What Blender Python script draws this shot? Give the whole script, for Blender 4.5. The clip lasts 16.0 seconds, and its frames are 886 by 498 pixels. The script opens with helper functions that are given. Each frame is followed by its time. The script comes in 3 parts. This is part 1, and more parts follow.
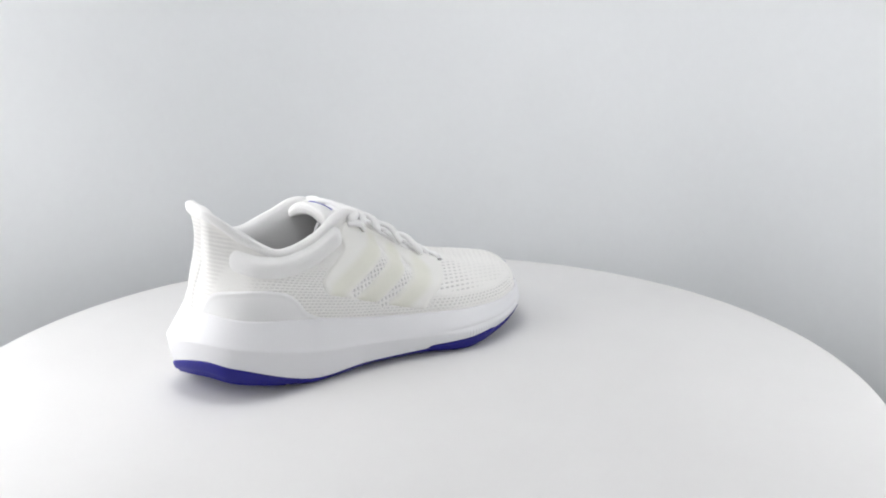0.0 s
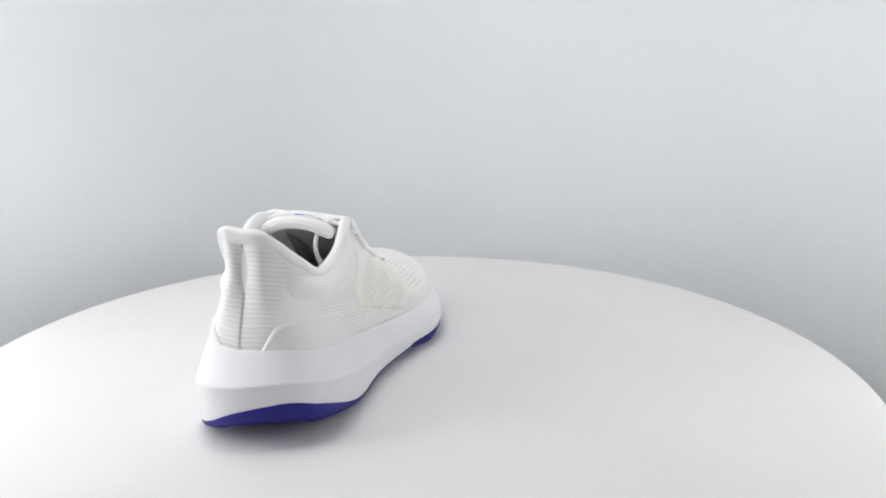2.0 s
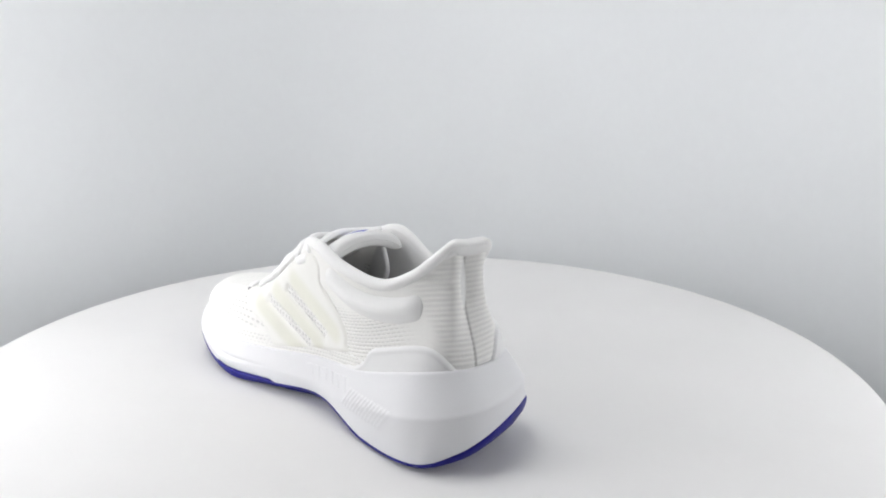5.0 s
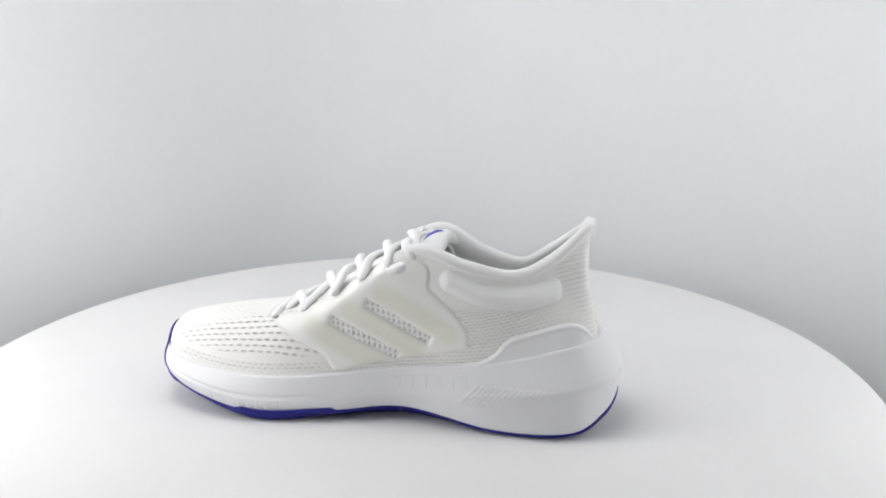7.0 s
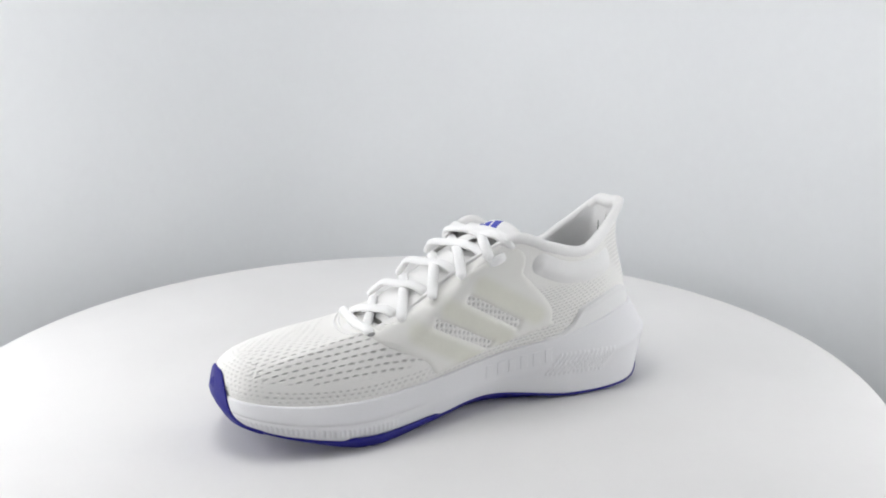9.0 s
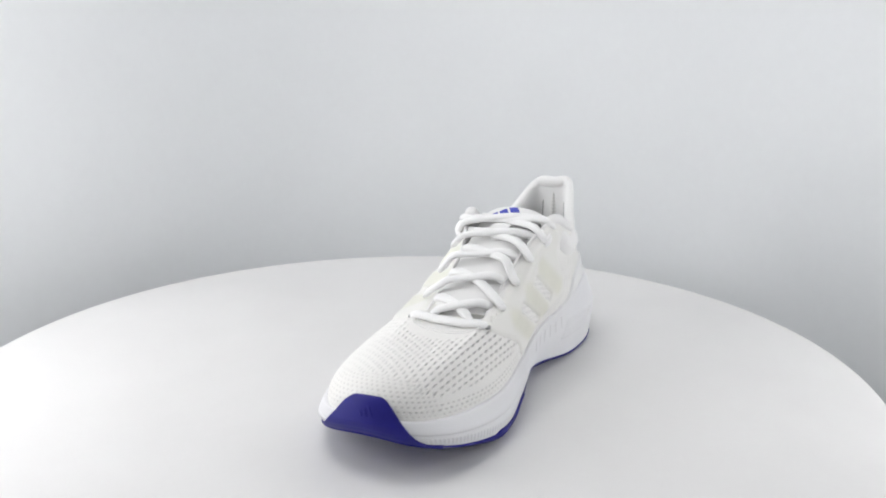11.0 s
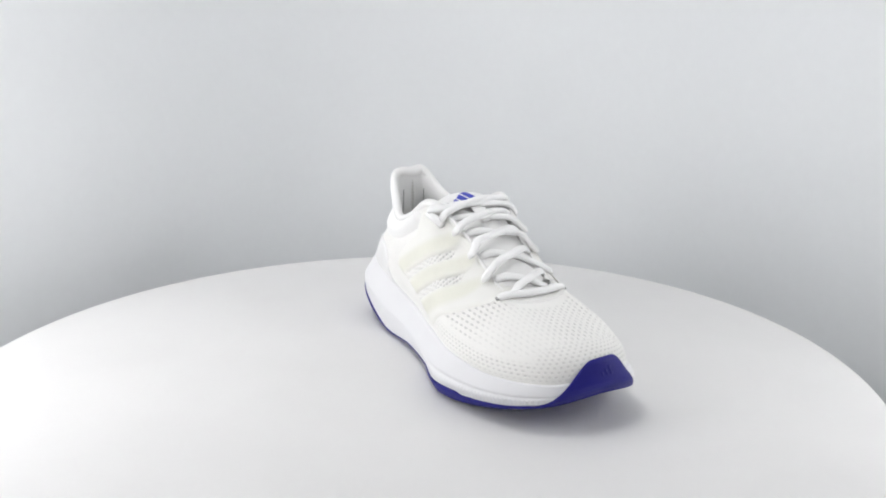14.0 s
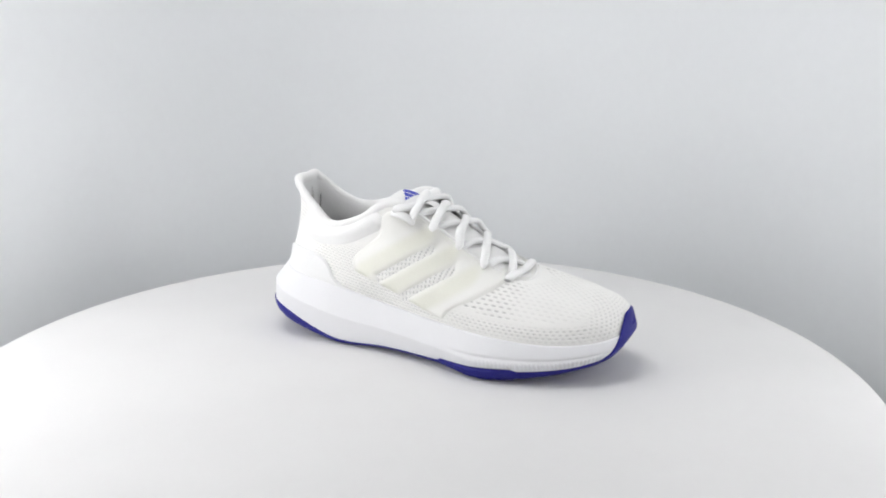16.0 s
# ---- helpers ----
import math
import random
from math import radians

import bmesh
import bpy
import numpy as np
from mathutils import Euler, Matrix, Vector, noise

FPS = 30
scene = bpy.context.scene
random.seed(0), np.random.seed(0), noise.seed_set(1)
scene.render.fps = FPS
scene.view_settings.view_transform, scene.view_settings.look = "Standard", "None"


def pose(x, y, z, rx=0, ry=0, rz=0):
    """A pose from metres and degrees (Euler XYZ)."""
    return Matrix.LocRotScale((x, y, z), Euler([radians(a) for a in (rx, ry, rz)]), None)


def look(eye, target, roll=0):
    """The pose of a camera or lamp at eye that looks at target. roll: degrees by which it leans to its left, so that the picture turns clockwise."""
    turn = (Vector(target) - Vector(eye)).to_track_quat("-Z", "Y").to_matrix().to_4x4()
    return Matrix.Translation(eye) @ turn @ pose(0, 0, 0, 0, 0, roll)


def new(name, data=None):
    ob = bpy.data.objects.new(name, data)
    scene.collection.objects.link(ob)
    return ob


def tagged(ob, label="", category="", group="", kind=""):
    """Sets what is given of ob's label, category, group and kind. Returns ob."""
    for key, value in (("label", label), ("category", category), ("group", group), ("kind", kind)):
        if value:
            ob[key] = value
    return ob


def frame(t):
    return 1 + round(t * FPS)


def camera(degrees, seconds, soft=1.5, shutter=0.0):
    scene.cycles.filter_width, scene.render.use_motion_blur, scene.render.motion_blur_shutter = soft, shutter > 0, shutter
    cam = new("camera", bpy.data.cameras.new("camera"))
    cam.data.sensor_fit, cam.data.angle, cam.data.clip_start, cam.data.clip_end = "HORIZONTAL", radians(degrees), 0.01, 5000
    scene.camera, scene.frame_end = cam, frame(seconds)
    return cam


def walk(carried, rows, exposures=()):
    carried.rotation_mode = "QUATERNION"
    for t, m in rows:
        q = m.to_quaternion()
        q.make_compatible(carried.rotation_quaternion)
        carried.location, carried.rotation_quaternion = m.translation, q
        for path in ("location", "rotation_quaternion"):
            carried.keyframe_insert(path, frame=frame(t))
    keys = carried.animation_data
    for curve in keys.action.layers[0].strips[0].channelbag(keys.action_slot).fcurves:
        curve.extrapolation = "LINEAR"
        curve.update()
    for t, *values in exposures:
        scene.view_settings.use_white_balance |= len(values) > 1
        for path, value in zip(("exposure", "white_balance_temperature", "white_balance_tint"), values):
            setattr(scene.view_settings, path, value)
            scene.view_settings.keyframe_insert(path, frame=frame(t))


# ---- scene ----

# ---- camera, standing still ----
cam = camera(57.694, 16.0, soft=1.9, shutter=0.4)
VIEW = pose(0, -0.55, 0.22273, 90 - 13.88, 0, -2.599)
walk(cam, [(0.0, VIEW), (16.0, VIEW)])

# ---- light: unseen diffuse panels overhead and at left, plus an added fill at right ----
world = bpy.data.worlds.new("booth_air")
world.use_nodes = True
world.node_tree.nodes["Background"].inputs[0].default_value = (0.9, 0.95, 1.0, 1)
world.node_tree.nodes["Background"].inputs[1].default_value = 0.05
scene.world = world
scene.view_settings.exposure = 0.20


def panel_lamp(eye, target, sx, sy, watts, colour):
    data = bpy.data.lights.new("panel_light", "AREA")
    data.shape, data.size, data.size_y, data.energy, data.color = "RECTANGLE", sx, sy, watts, colour
    ob = new("panel_light", data)
    ob.matrix_world = look(eye, target)
    return ob


PANELS = [((-0.20, -0.08, 1.06), (-0.12, 0.02, 0.0), 0.36, 0.36, 1.55, (1.0, 0.99, 0.985)),
          ((-0.47, -0.17, 0.25), (0.0, 0.40, 0.10), 0.20, 0.42, 0.56, (1.0, 0.985, 0.975)),
          # added fill without a known source, lifts the left wall
          ((0.47, -0.18, 0.22), (-0.42, 0.26, 0.08), 0.16, 0.36, 0.11, (0.985, 0.99, 1.0))]
for row in PANELS:
    panel_lamp(*row)

# ---- materials ----


def material(name, colour, rough=0.5, metal=0.0, grain=0.0, grain_size=400.0, stain=0.04, stain_size=18.0, bump=0.0, coat=0.0, shade_or_film_tint=None):
    """A surface with fine grain and slow stains, both at real size."""
    m = bpy.data.materials.new(name)
    m.use_nodes = True
    nt = m.node_tree
    bsdf = nt.nodes["Principled BSDF"]
    bsdf.inputs["Roughness"].default_value = rough
    bsdf.inputs["Metallic"].default_value = metal
    bsdf.inputs["Coat Weight"].default_value = coat
    tc = nt.nodes.new("ShaderNodeTexCoord")
    fine = nt.nodes.new("ShaderNodeTexNoise")
    fine.inputs["Scale"].default_value = grain_size
    fine.inputs["Detail"].default_value = 3
    slow = nt.nodes.new("ShaderNodeTexNoise")
    slow.inputs["Scale"].default_value = stain_size
    slow.inputs["Detail"].default_value = 4
    for n in (fine, slow):
        nt.links.new(tc.outputs["Object"], n.inputs["Vector"])
    dark = [c * (1 - stain * 2) for c in colour]
    mix = nt.nodes.new("ShaderNodeMix")
    mix.data_type = "RGBA"
    mix.inputs[6].default_value = (*colour, 1)
    mix.inputs[7].default_value = (*dark, 1)
    ramp = nt.nodes.new("ShaderNodeMapRange")
    ramp.inputs[1].default_value, ramp.inputs[2].default_value = 0.42, 0.75
    nt.links.new(slow.outputs["Fac"], ramp.inputs[0])
    nt.links.new(ramp.outputs[0], mix.inputs[0])
    out = mix.outputs[2]
    if grain:
        g = nt.nodes.new("ShaderNodeMix")
        g.data_type, g.blend_type = "RGBA", "MULTIPLY"
        g.inputs[0].default_value = grain
        nt.links.new(out, g.inputs[6])
        nt.links.new(fine.outputs["Fac"], g.inputs[7])
        out = g.outputs[2]
    # second colour by attribute: shade painted into knit recesses, clear film on overlays
    if shade_or_film_tint:
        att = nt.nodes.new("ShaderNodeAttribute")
        att.attribute_name = "recess_shade_or_film"
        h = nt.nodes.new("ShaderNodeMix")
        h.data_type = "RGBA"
        h.inputs[7].default_value = (*shade_or_film_tint, 1)
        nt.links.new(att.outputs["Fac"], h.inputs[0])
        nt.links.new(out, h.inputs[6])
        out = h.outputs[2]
    nt.links.new(out, bsdf.inputs["Base Color"])
    if bump:
        b = nt.nodes.new("ShaderNodeBump")
        b.inputs["Strength"].default_value = 0.6
        b.inputs["Distance"].default_value = bump
        nt.links.new(fine.outputs["Fac"], b.inputs["Height"])
        nt.links.new(b.outputs["Normal"], bsdf.inputs["Normal"])
    rr = nt.nodes.new("ShaderNodeMapRange")
    rr.inputs[3].default_value, rr.inputs[4].default_value = max(0.05, rough - 0.07), min(1.0, rough + 0.07)
    nt.links.new(slow.outputs["Fac"], rr.inputs[0])
    nt.links.new(rr.outputs[0], bsdf.inputs["Roughness"])
    return m


# the grey second colour is recess shade painted onto the white knit
KNIT = material("white_knit", (0.885, 0.878, 0.857), 0.85, grain=0.06, grain_size=1400, stain=0.02, bump=0.0002, shade_or_film_tint=(0.56, 0.555, 0.55))
FOAM = material("white_foam", (0.785, 0.785, 0.805), 0.55, grain=0.03, grain_size=900, stain=0.012, bump=0.00008)
CLIP = material("white_moulded_rubber", (0.81, 0.81, 0.812), 0.45, grain=0.03, grain_size=800, stain=0.02, bump=0.00005)
TPU = material("cream_film", (0.80, 0.797, 0.715), 0.5, grain=0.05, grain_size=500, stain=0.03, stain_size=30, bump=0.00006, coat=0.1, shade_or_film_tint=(0.835, 0.83, 0.80))
BLUE = material("blue_rubber", (0.014, 0.013, 0.22), 0.5, grain=0.15, grain_size=1200, stain=0.08, stain_size=60, bump=0.00015)
BLUE.node_tree.nodes["Principled BSDF"].inputs["Specular IOR Level"].default_value = 0.3
LOGO = material("blue_print", (0.055, 0.075, 0.50), 0.6, grain=0.1, grain_size=1500)
LACE = material("white_lace", (0.94, 0.94, 0.94), 0.85, grain=0.06, grain_size=1800, stain=0.02, bump=0.0003)
SMOOTH = material("white_textile", (0.89, 0.887, 0.882), 0.8, grain=0.07, grain_size=1500, stain=0.02, bump=0.00015)
LINING = material("grey_white_lining", (0.89, 0.888, 0.886), 0.9, grain=0.12, grain_size=1300, stain=0.03, bump=0.0002)
INSOLE = material("grey_insole", (0.30, 0.30, 0.31), 0.9, grain=0.2, grain_size=1000, stain=0.06, bump=0.0002)
SEAM = material("grey_thread", (0.40, 0.40, 0.40), 0.9, grain=0.2, grain_size=1500)
TABLE = material("white_table_laminate", (0.752, 0.745, 0.743), 0.62, grain=0.02, grain_size=300, stain=0.018, stain_size=9, bump=0.00002)
WALL = material("matt_white_backdrop", (0.836, 0.851, 0.866), 0.9, grain=0.03, grain_size=120, stain=0.02, stain_size=3)
PAPER = material("white_floor", (0.80, 0.81, 0.82), 0.8, grain=0.1, grain_size=90, stain=0.08, stain_size=4)
FILL_WALL = material("fill_wall_grey", (0.50, 0.50, 0.505), 0.95, grain=0.2, grain_size=700, stain=0.06)
FRAME = material("white_metal", (0.75, 0.75, 0.75), 0.4, metal=0.3, grain=0.03)


def glow(name, colour, strength):
    m = bpy.data.materials.new(name)
    m.use_nodes = True
    b = m.node_tree.nodes["Principled BSDF"]
    b.inputs["Emission Color"].default_value = (*colour, 1)
    b.inputs["Emission Strength"].default_value = strength
    return m


DIFFUSER = glow("lit_diffuser", (1, 1, 1), 3.0)

# ---- mesh helpers ----


def mesh_object(name, verts, faces, mat, parent=None, label="", smooth=True):
    me = bpy.data.meshes.new(name)
    me.from_pydata([tuple(v) for v in verts], [], faces)
    me.materials.append(mat)
    me.polygons.foreach_set("use_smooth", [smooth] * len(me.polygons))
    me.update()
    ob = new(name, me)
    ob.parent = parent
    if label:
        tagged(ob, label)
    return ob


def part(name, bm, mat, parent, label="", smooth=False):
    me = bpy.data.meshes.new(name)
    bmesh.ops.recalc_face_normals(bm, faces=bm.faces)
    bm.to_mesh(me)
    bm.free()
    me.materials.append(mat)
    me.polygons.foreach_set("use_smooth", [smooth] * len(me.polygons))
    ob = new(name, me)
    ob.parent = parent
    if label:
        tagged(ob, label)
    return ob


def grid_faces(nu, nv, closed, base=0, flip=False):
    out = []
    for i in range(nu if closed else nu - 1):
        a, b = base + i * nv, base + ((i + 1) % nu) * nv
        for j in range(nv - 1):
            f = (a + j, b + j, b + j + 1, a + j + 1)
            out.append(f[::-1] if flip else f)
    return out


def grid(name, P, mat, parent, label="", closed=False, flip=False):
    nu, nv = P.shape[:2]
    return mesh_object(name, P.reshape(-1, 3), grid_faces(nu, nv, closed, 0, flip), mat, parent, label)


def unit(a):
    return a / (np.linalg.norm(a, axis=-1, keepdims=True) + 1e-12)


def normals(P, closed):
    if closed:
        du = np.roll(P, -1, 0) - np.roll(P, 1, 0)
    else:
        du = np.gradient(P, axis=0)
    return unit(np.cross(du, np.gradient(P, axis=1)))


def smoothstep(x, a=0.0, b=1.0):
    t = np.clip((x - a) / (b - a), 0, 1)
    return t * t * (3 - 2 * t)


def revolve(profile, n=160):
    """Rings of (radius, height) turned round the z axis."""
    ph = np.linspace(0, 2 * math.pi, n, endpoint=False)
    pr = np.array(profile)
    return np.stack([np.cos(ph)[:, None] * pr[None, :, 0], np.sin(ph)[:, None] * pr[None, :, 0],
                     np.ones(n)[:, None] * pr[None, :, 1]], -1)


def box(bm, x0, y0, z0, x1, y1, z1, bevel=0.0):
    m = Matrix.Translation(((x0 + x1) / 2, (y0 + y1) / 2, (z0 + z1) / 2)) @ Matrix.Diagonal((x1 - x0, y1 - y0, z1 - z0, 1))
    made = bmesh.ops.create_cube(bm, size=1, matrix=m)
    if bevel:
        edges = list({e for v in made["verts"] for e in v.link_edges})
        bmesh.ops.bevel(bm, geom=edges, offset=bevel, segments=2, profile=0.5, affect="EDGES")


# ---- the booth ----
FLOOR_Z, TOP_Z = -0.42, 1.10


CORNERS = [(-0.108, 0.494), (0.153, 0.494), (0.59, -0.04), (0.60, -0.66), (-0.60, -0.66), (-0.60, -0.13)]


def plan_ring(n=240, soft=7.0):
    """The booth's softly rounded plan, counter-clockwise from the back."""
    c = np.array(CORNERS[::-1])
    d = np.roll(c, -1, 0) - c
    length = np.hypot(d[:, 0], d[:, 1])
    start = np.concatenate([[0], np.cumsum(length)])
    q = np.linspace(0, start[-1], n, endpoint=False)
    k = np.searchsorted(start, q, side="right") - 1
    p = c[k] + d[k] * ((q - start[k]) / length[k])[:, None]
    w = np.exp(-0.5 * (np.arange(-30, 31) / soft) ** 2)
    w /= w.sum()
    return sum(np.roll(p, o, 0) * a for o, a in zip(range(-30, 31), w))


def raised_ring(levels):
    """Levels of (share of the plan, grown by, height) as one sheet."""
    p = plan_ring()
    r = np.hypot(p[:, 0], p[:, 1])[:, None]
    return np.stack([np.concatenate([p * share + p / r * grow, np.full((len(p), 1), z)], 1) for share, grow, z in levels], 1)


def booth():
    cove = [(1.0, -0.10 + 0.10 * math.sin(a), FLOOR_Z + 0.10 * (1 - math.cos(a))) for a in np.linspace(0.0, math.pi / 2, 9)]
    tagged(grid("floor", raised_ring([(0.001, 0, FLOOR_Z), (0.5, 0, FLOOR_Z)] + cove), PAPER, None, closed=True),
           "white booth floor curving up to the backdrop", "floor", kind="structure")
    upright = [(1.0, 0.0, z) for z in np.linspace(FLOOR_Z + 0.10, TOP_Z, 14)]
    outer = [(1.0, 0.012, TOP_Z), (1.0, 0.012, FLOOR_Z + 0.10)]
    ring = raised_ring(upright + outer)
    front = ring[:, 0, 1] < -0.30
    k = int(np.nonzero(front & ~np.roll(front, 1))[0][0])
    ring, front = np.roll(ring, -k, 0), np.roll(front, -k)
    n = int(front.sum())
    tagged(grid("wall_round", np.concatenate([ring[n - 1:], ring[:1]]), WALL, None),
           "matt white softly folded paper backdrop behind the turntable", "backdrop", kind="structure")
    # added out of view; its grey tone sets the frontal fill on the shoe
    tagged(grid("wall_front", ring[:n], FILL_WALL, None), "unseen grey front wall added to hold back frontal fill", "curtain", kind="structure")
    top = [(0.001, 0, TOP_Z), (1.0, 0.013, TOP_Z), (1.0, 0.013, TOP_Z + 0.012), (0.001, 0, TOP_Z + 0.012)]
    tagged(grid("ceiling", raised_ring(top), WALL, None, closed=True), "plain white booth ceiling", "ceiling", kind="structure")


def led_panel(eye, target, sx, sy):
    ob = tagged(new("unseen_light_panel"), "unseen white framed diffuse panel added to light the booth", "light panel", "light panels")
    ob.matrix_world = look(eye, target)
    bm = bmesh.new()
    for x0, y0, x1, y1 in ((-sx / 2 - .02, -sy / 2 - .02, sx / 2 + .02, -sy / 2), (-sx / 2 - .02, sy / 2, sx / 2 + .02, sy / 2 + .02),
                           (-sx / 2 - .02, -sy / 2, -sx / 2, sy / 2), (sx / 2, -sy / 2, sx / 2 + .02, sy / 2)):
        box(bm, x0, y0, 0.004, x1, y1, 0.03, 0.002)
    part("panel_frame", bm, FRAME, ob)
    bm = bmesh.new()
    box(bm, -sx / 2 + .001, -sy / 2 + .001, 0.008, sx / 2 - .001, sy / 2 - .001, 0.014)
    part("diffuser", bm, DIFFUSER, ob, "glowing white diffuser sheet")


booth()
for eye, target, sx, sy, *_ in PANELS:
    led_panel(eye, target, sx, sy)

# ---- the turntable ----
DISC_R = 0.3196


def turntable():
    ob = tagged(new("turntable"), "round white laminate turntable carrying the running shoe", "turntable")
    ob.location = (0, 0, -0.022)
    rim = [(DISC_R - 0.0015 + 0.0015 * math.sin(a), 0.022 - 0.0015 * (1 - math.cos(a))) for a in np.linspace(0, math.pi / 2, 6)]
    rim += [(DISC_R - 0.0006, 0.0195)]
    inner = [(r, 0.022) for r in (0.00001, 0.08, 0.16, 0.24, 0.30)]
    grid("tabletop", revolve(inner + rim, 256), TABLE, ob, closed=True)
    band = [(DISC_R - 0.004, 0.0192), (DISC_R, 0.0192), (DISC_R, 0.0015), (DISC_R - 0.0015, 0.0), (0.058, 0.0)]
    grid("edge_band", revolve(band, 256), FRAME, ob, "smooth white edge band", closed=True)
    foot = [(0.06, -0.002), (0.06, -0.30), (0.075, -0.33), (0.17, -0.375), (0.172, -0.397), (0.01, -0.397)]
    return ob, foot


table, FOOT = turntable()
base = tagged(new("pedestal"), "white round pedestal under the turntable, on the booth floor", "pedestal")
base.location = (0, 0, FLOOR_Z)
grid("column", revolve([(0.01, 0.398 - 0.002)] + [(r, z + 0.398) for r, z in FOOT], 64), FRAME, base, closed=True)

# ---- the running shoe: x towards the toe, y to its left, z up; lengths below in millimetres ----
MM = 0.001
shoe = tagged(new("running_shoe"), "white knit running shoe with cream side stripes and blue outsole", "running shoe")

# stations run from the heel along the outer side to the toe and back along the inner side
TOP_EDGE = [(11, 0, 56), (16, -24, 56), (34, -41, 52), (78, -46.5, 46), (120, -47, 38), (165, -54, 33), (206, -60, 30), (251, -53.5, 28), (285, -33, 30.5),
            (295, -1, 34.5), (285, 26, 33), (254, 39, 29), (215, 44, 28), (170, 38, 31), (125, 31.5, 37), (75, 34.5, 44), (34, 31, 54), (16, 19, 57)]
BULGE = [(-2.5, 0, 39), (6, -29.5, 41), (29, -48, 35.5), (75, -52, 25), (120, -52, 20), (165, -60, 17), (206, -69, 15), (253, -58.5, 17), (286, -35, 23),
         (295, -1, 29.5), (287, 28, 26), (257, 43.5, 19.5), (217, 48, 14), (170, 39.5, 17), (125, 31, 20), (75, 37.5, 25), (33, 38.5, 31), (6, 24, 36)]
RUBBER = [(0, 0, 22), (6.5, -30, 28.5), (23, -45, 23), (73, -49, 5), (120, -49, 5), (165, -56, 5.5), (206, -67, 8), (253, -56, 12), (283, -35, 18),
          (291.5, -1, 24), (285, 28, 21), (257, 42.5, 12.8), (217, 47, 6), (172, 38, 7), (128, 28, 9.3), (72, 35.5, 2.8), (27, 34, 4.0), (8, 19, 12)]
GROUND = [(8, 0, 12), (13, -26, 15), (32, -38, 9), (74, -45, 1.5), (120, -46, 3.5), (165, -53, 3), (206, -61, 0), (247, -49, 6), (274, -30, 15),
          (284, -1, 20), (275, 24, 18.5), (251, 38, 9.5), (216, 43, 0), (172, 35, 4), (128, 25, 7.5), (73, 32.5, 0.6), (30, 31, 1.4), (12, 16.5, 6.5)]
OPENING = [(18.5, 0, 123.5), (20.5, -16.5, 121.5), (42, -26, 103.5), (63, -31, 91.5), (90, -33, 98.5), (118, -29, 112.5), (150, -17, 94), (180, -16, 74), (205, -14, 63),
           (213, 4, 60), (205, 22, 63), (180, 24, 75), (150, 26, 95), (118, 35.5, 112.5), (90, 36, 104.5), (62, 29.5, 98), (42, 21.5, 105), (21, 12.5, 123.5)]
# how the wall of the upper swells between its two edges, station by station
RISE = [0.35, 0.33, 0.38, 0.48, 0.47, 0.38, 0.38, 0.53, 0.72, 0.91, 0.69, 0.53, 0.4, 0.42, 0.42, 0.45, 0.4, 0.35]
PULL = [-3.0, -1.5, -0.06, 0.21, 0.29, 0.09, 0.04, 0.17, 0.48, 0.72, 0.54, 0.22, 0.17, 0.32, 0.29, 0.17, -0.02, -1.5]
DROP = [0.35, 0.37, 0.38, 0.32, 0.27, 0.37, 0.44, 0.36, 0.24, 0.17, 0.15, 0.22, 0.24, 0.18, 0.28, 0.34, 0.35, 0.35]
SWELL = [-0.6, -2.5, -2.0, 3.8, 3.4, -0.41, 0.28, 1.19, 3.68, 4.87, 1.63, -1.18, -3.35, -2.64, 3.5, 2.0, -4.0, -1.5]


def loop(points, u):
    """A closed smooth curve through the stations; u counts stations."""
    p = np.array(points, float)
    n = len(p)
    u = np.asarray(u, float)
    i = np.floor(u).astype(int)
    f = (u - i)
    a, b, c, d = p[(i - 1) % n], p[i % n], p[(i + 1) % n], p[(i + 2) % n]
    if p.ndim > 1:
        f = f[..., None]
    return 0.5 * ((2 * b) + (c - a) * f + (2 * a - 5 * b + 4 * c - d) * f ** 2 + (3 * b - a - 3 * c + d) * f ** 3)


NST = 18


def plan_out(points, u):
    """The outward direction of a loop in plan."""
    e = 0.02
    t = loop(points, u + e) - loop(points, u - e)
    o = np.stack([t[..., 1], -t[..., 0], 0 * t[..., 0]], -1)
    return unit(o)


def upper_point(u, v):
    """The outside of the upper at station u and height share v."""
    u, v = np.broadcast_arrays(np.asarray(u, float), np.asarray(v, float))
    out = plan_out(TOP_EDGE, u)
    f = loop(TOP_EDGE, u) - out * 2.0 - np.array([0, 0, 2.0])
    t = loop(OPENING, u)
    k, a, d, swell = (loop(q, u)[..., None] for q in (RISE, PULL, DROP, SWELL))
    high = (t - f) * np.array([0, 0, 1.0])
    flat = (f - t) * np.array([1.0, 1.0, 0])
    p1 = f + high * k + out * swell
    p2 = t + flat * a - high * d
    w = v[..., None]
    return f * (1 - w) ** 3 + 3 * p1 * w * (1 - w) ** 2 + 3 * p2 * w ** 2 * (1 - w) + t * w ** 3


def dashes(a, b, la, lb, wa, wb, power=2.0):
    """1 inside staggered lens-shaped openings of half size wa x wb on a la x lb lattice."""
    row = np.floor(b / lb)
    aa = (a / la + 0.5 * (row % 2)) % 1.0 - 0.5
    bb = (b / lb) % 1.0 - 0.5
    r = np.abs(aa * la / wa) ** power + np.abs(bb * lb / wb) ** power
    return smoothstep(1.25 - r, 0.0, 0.6)


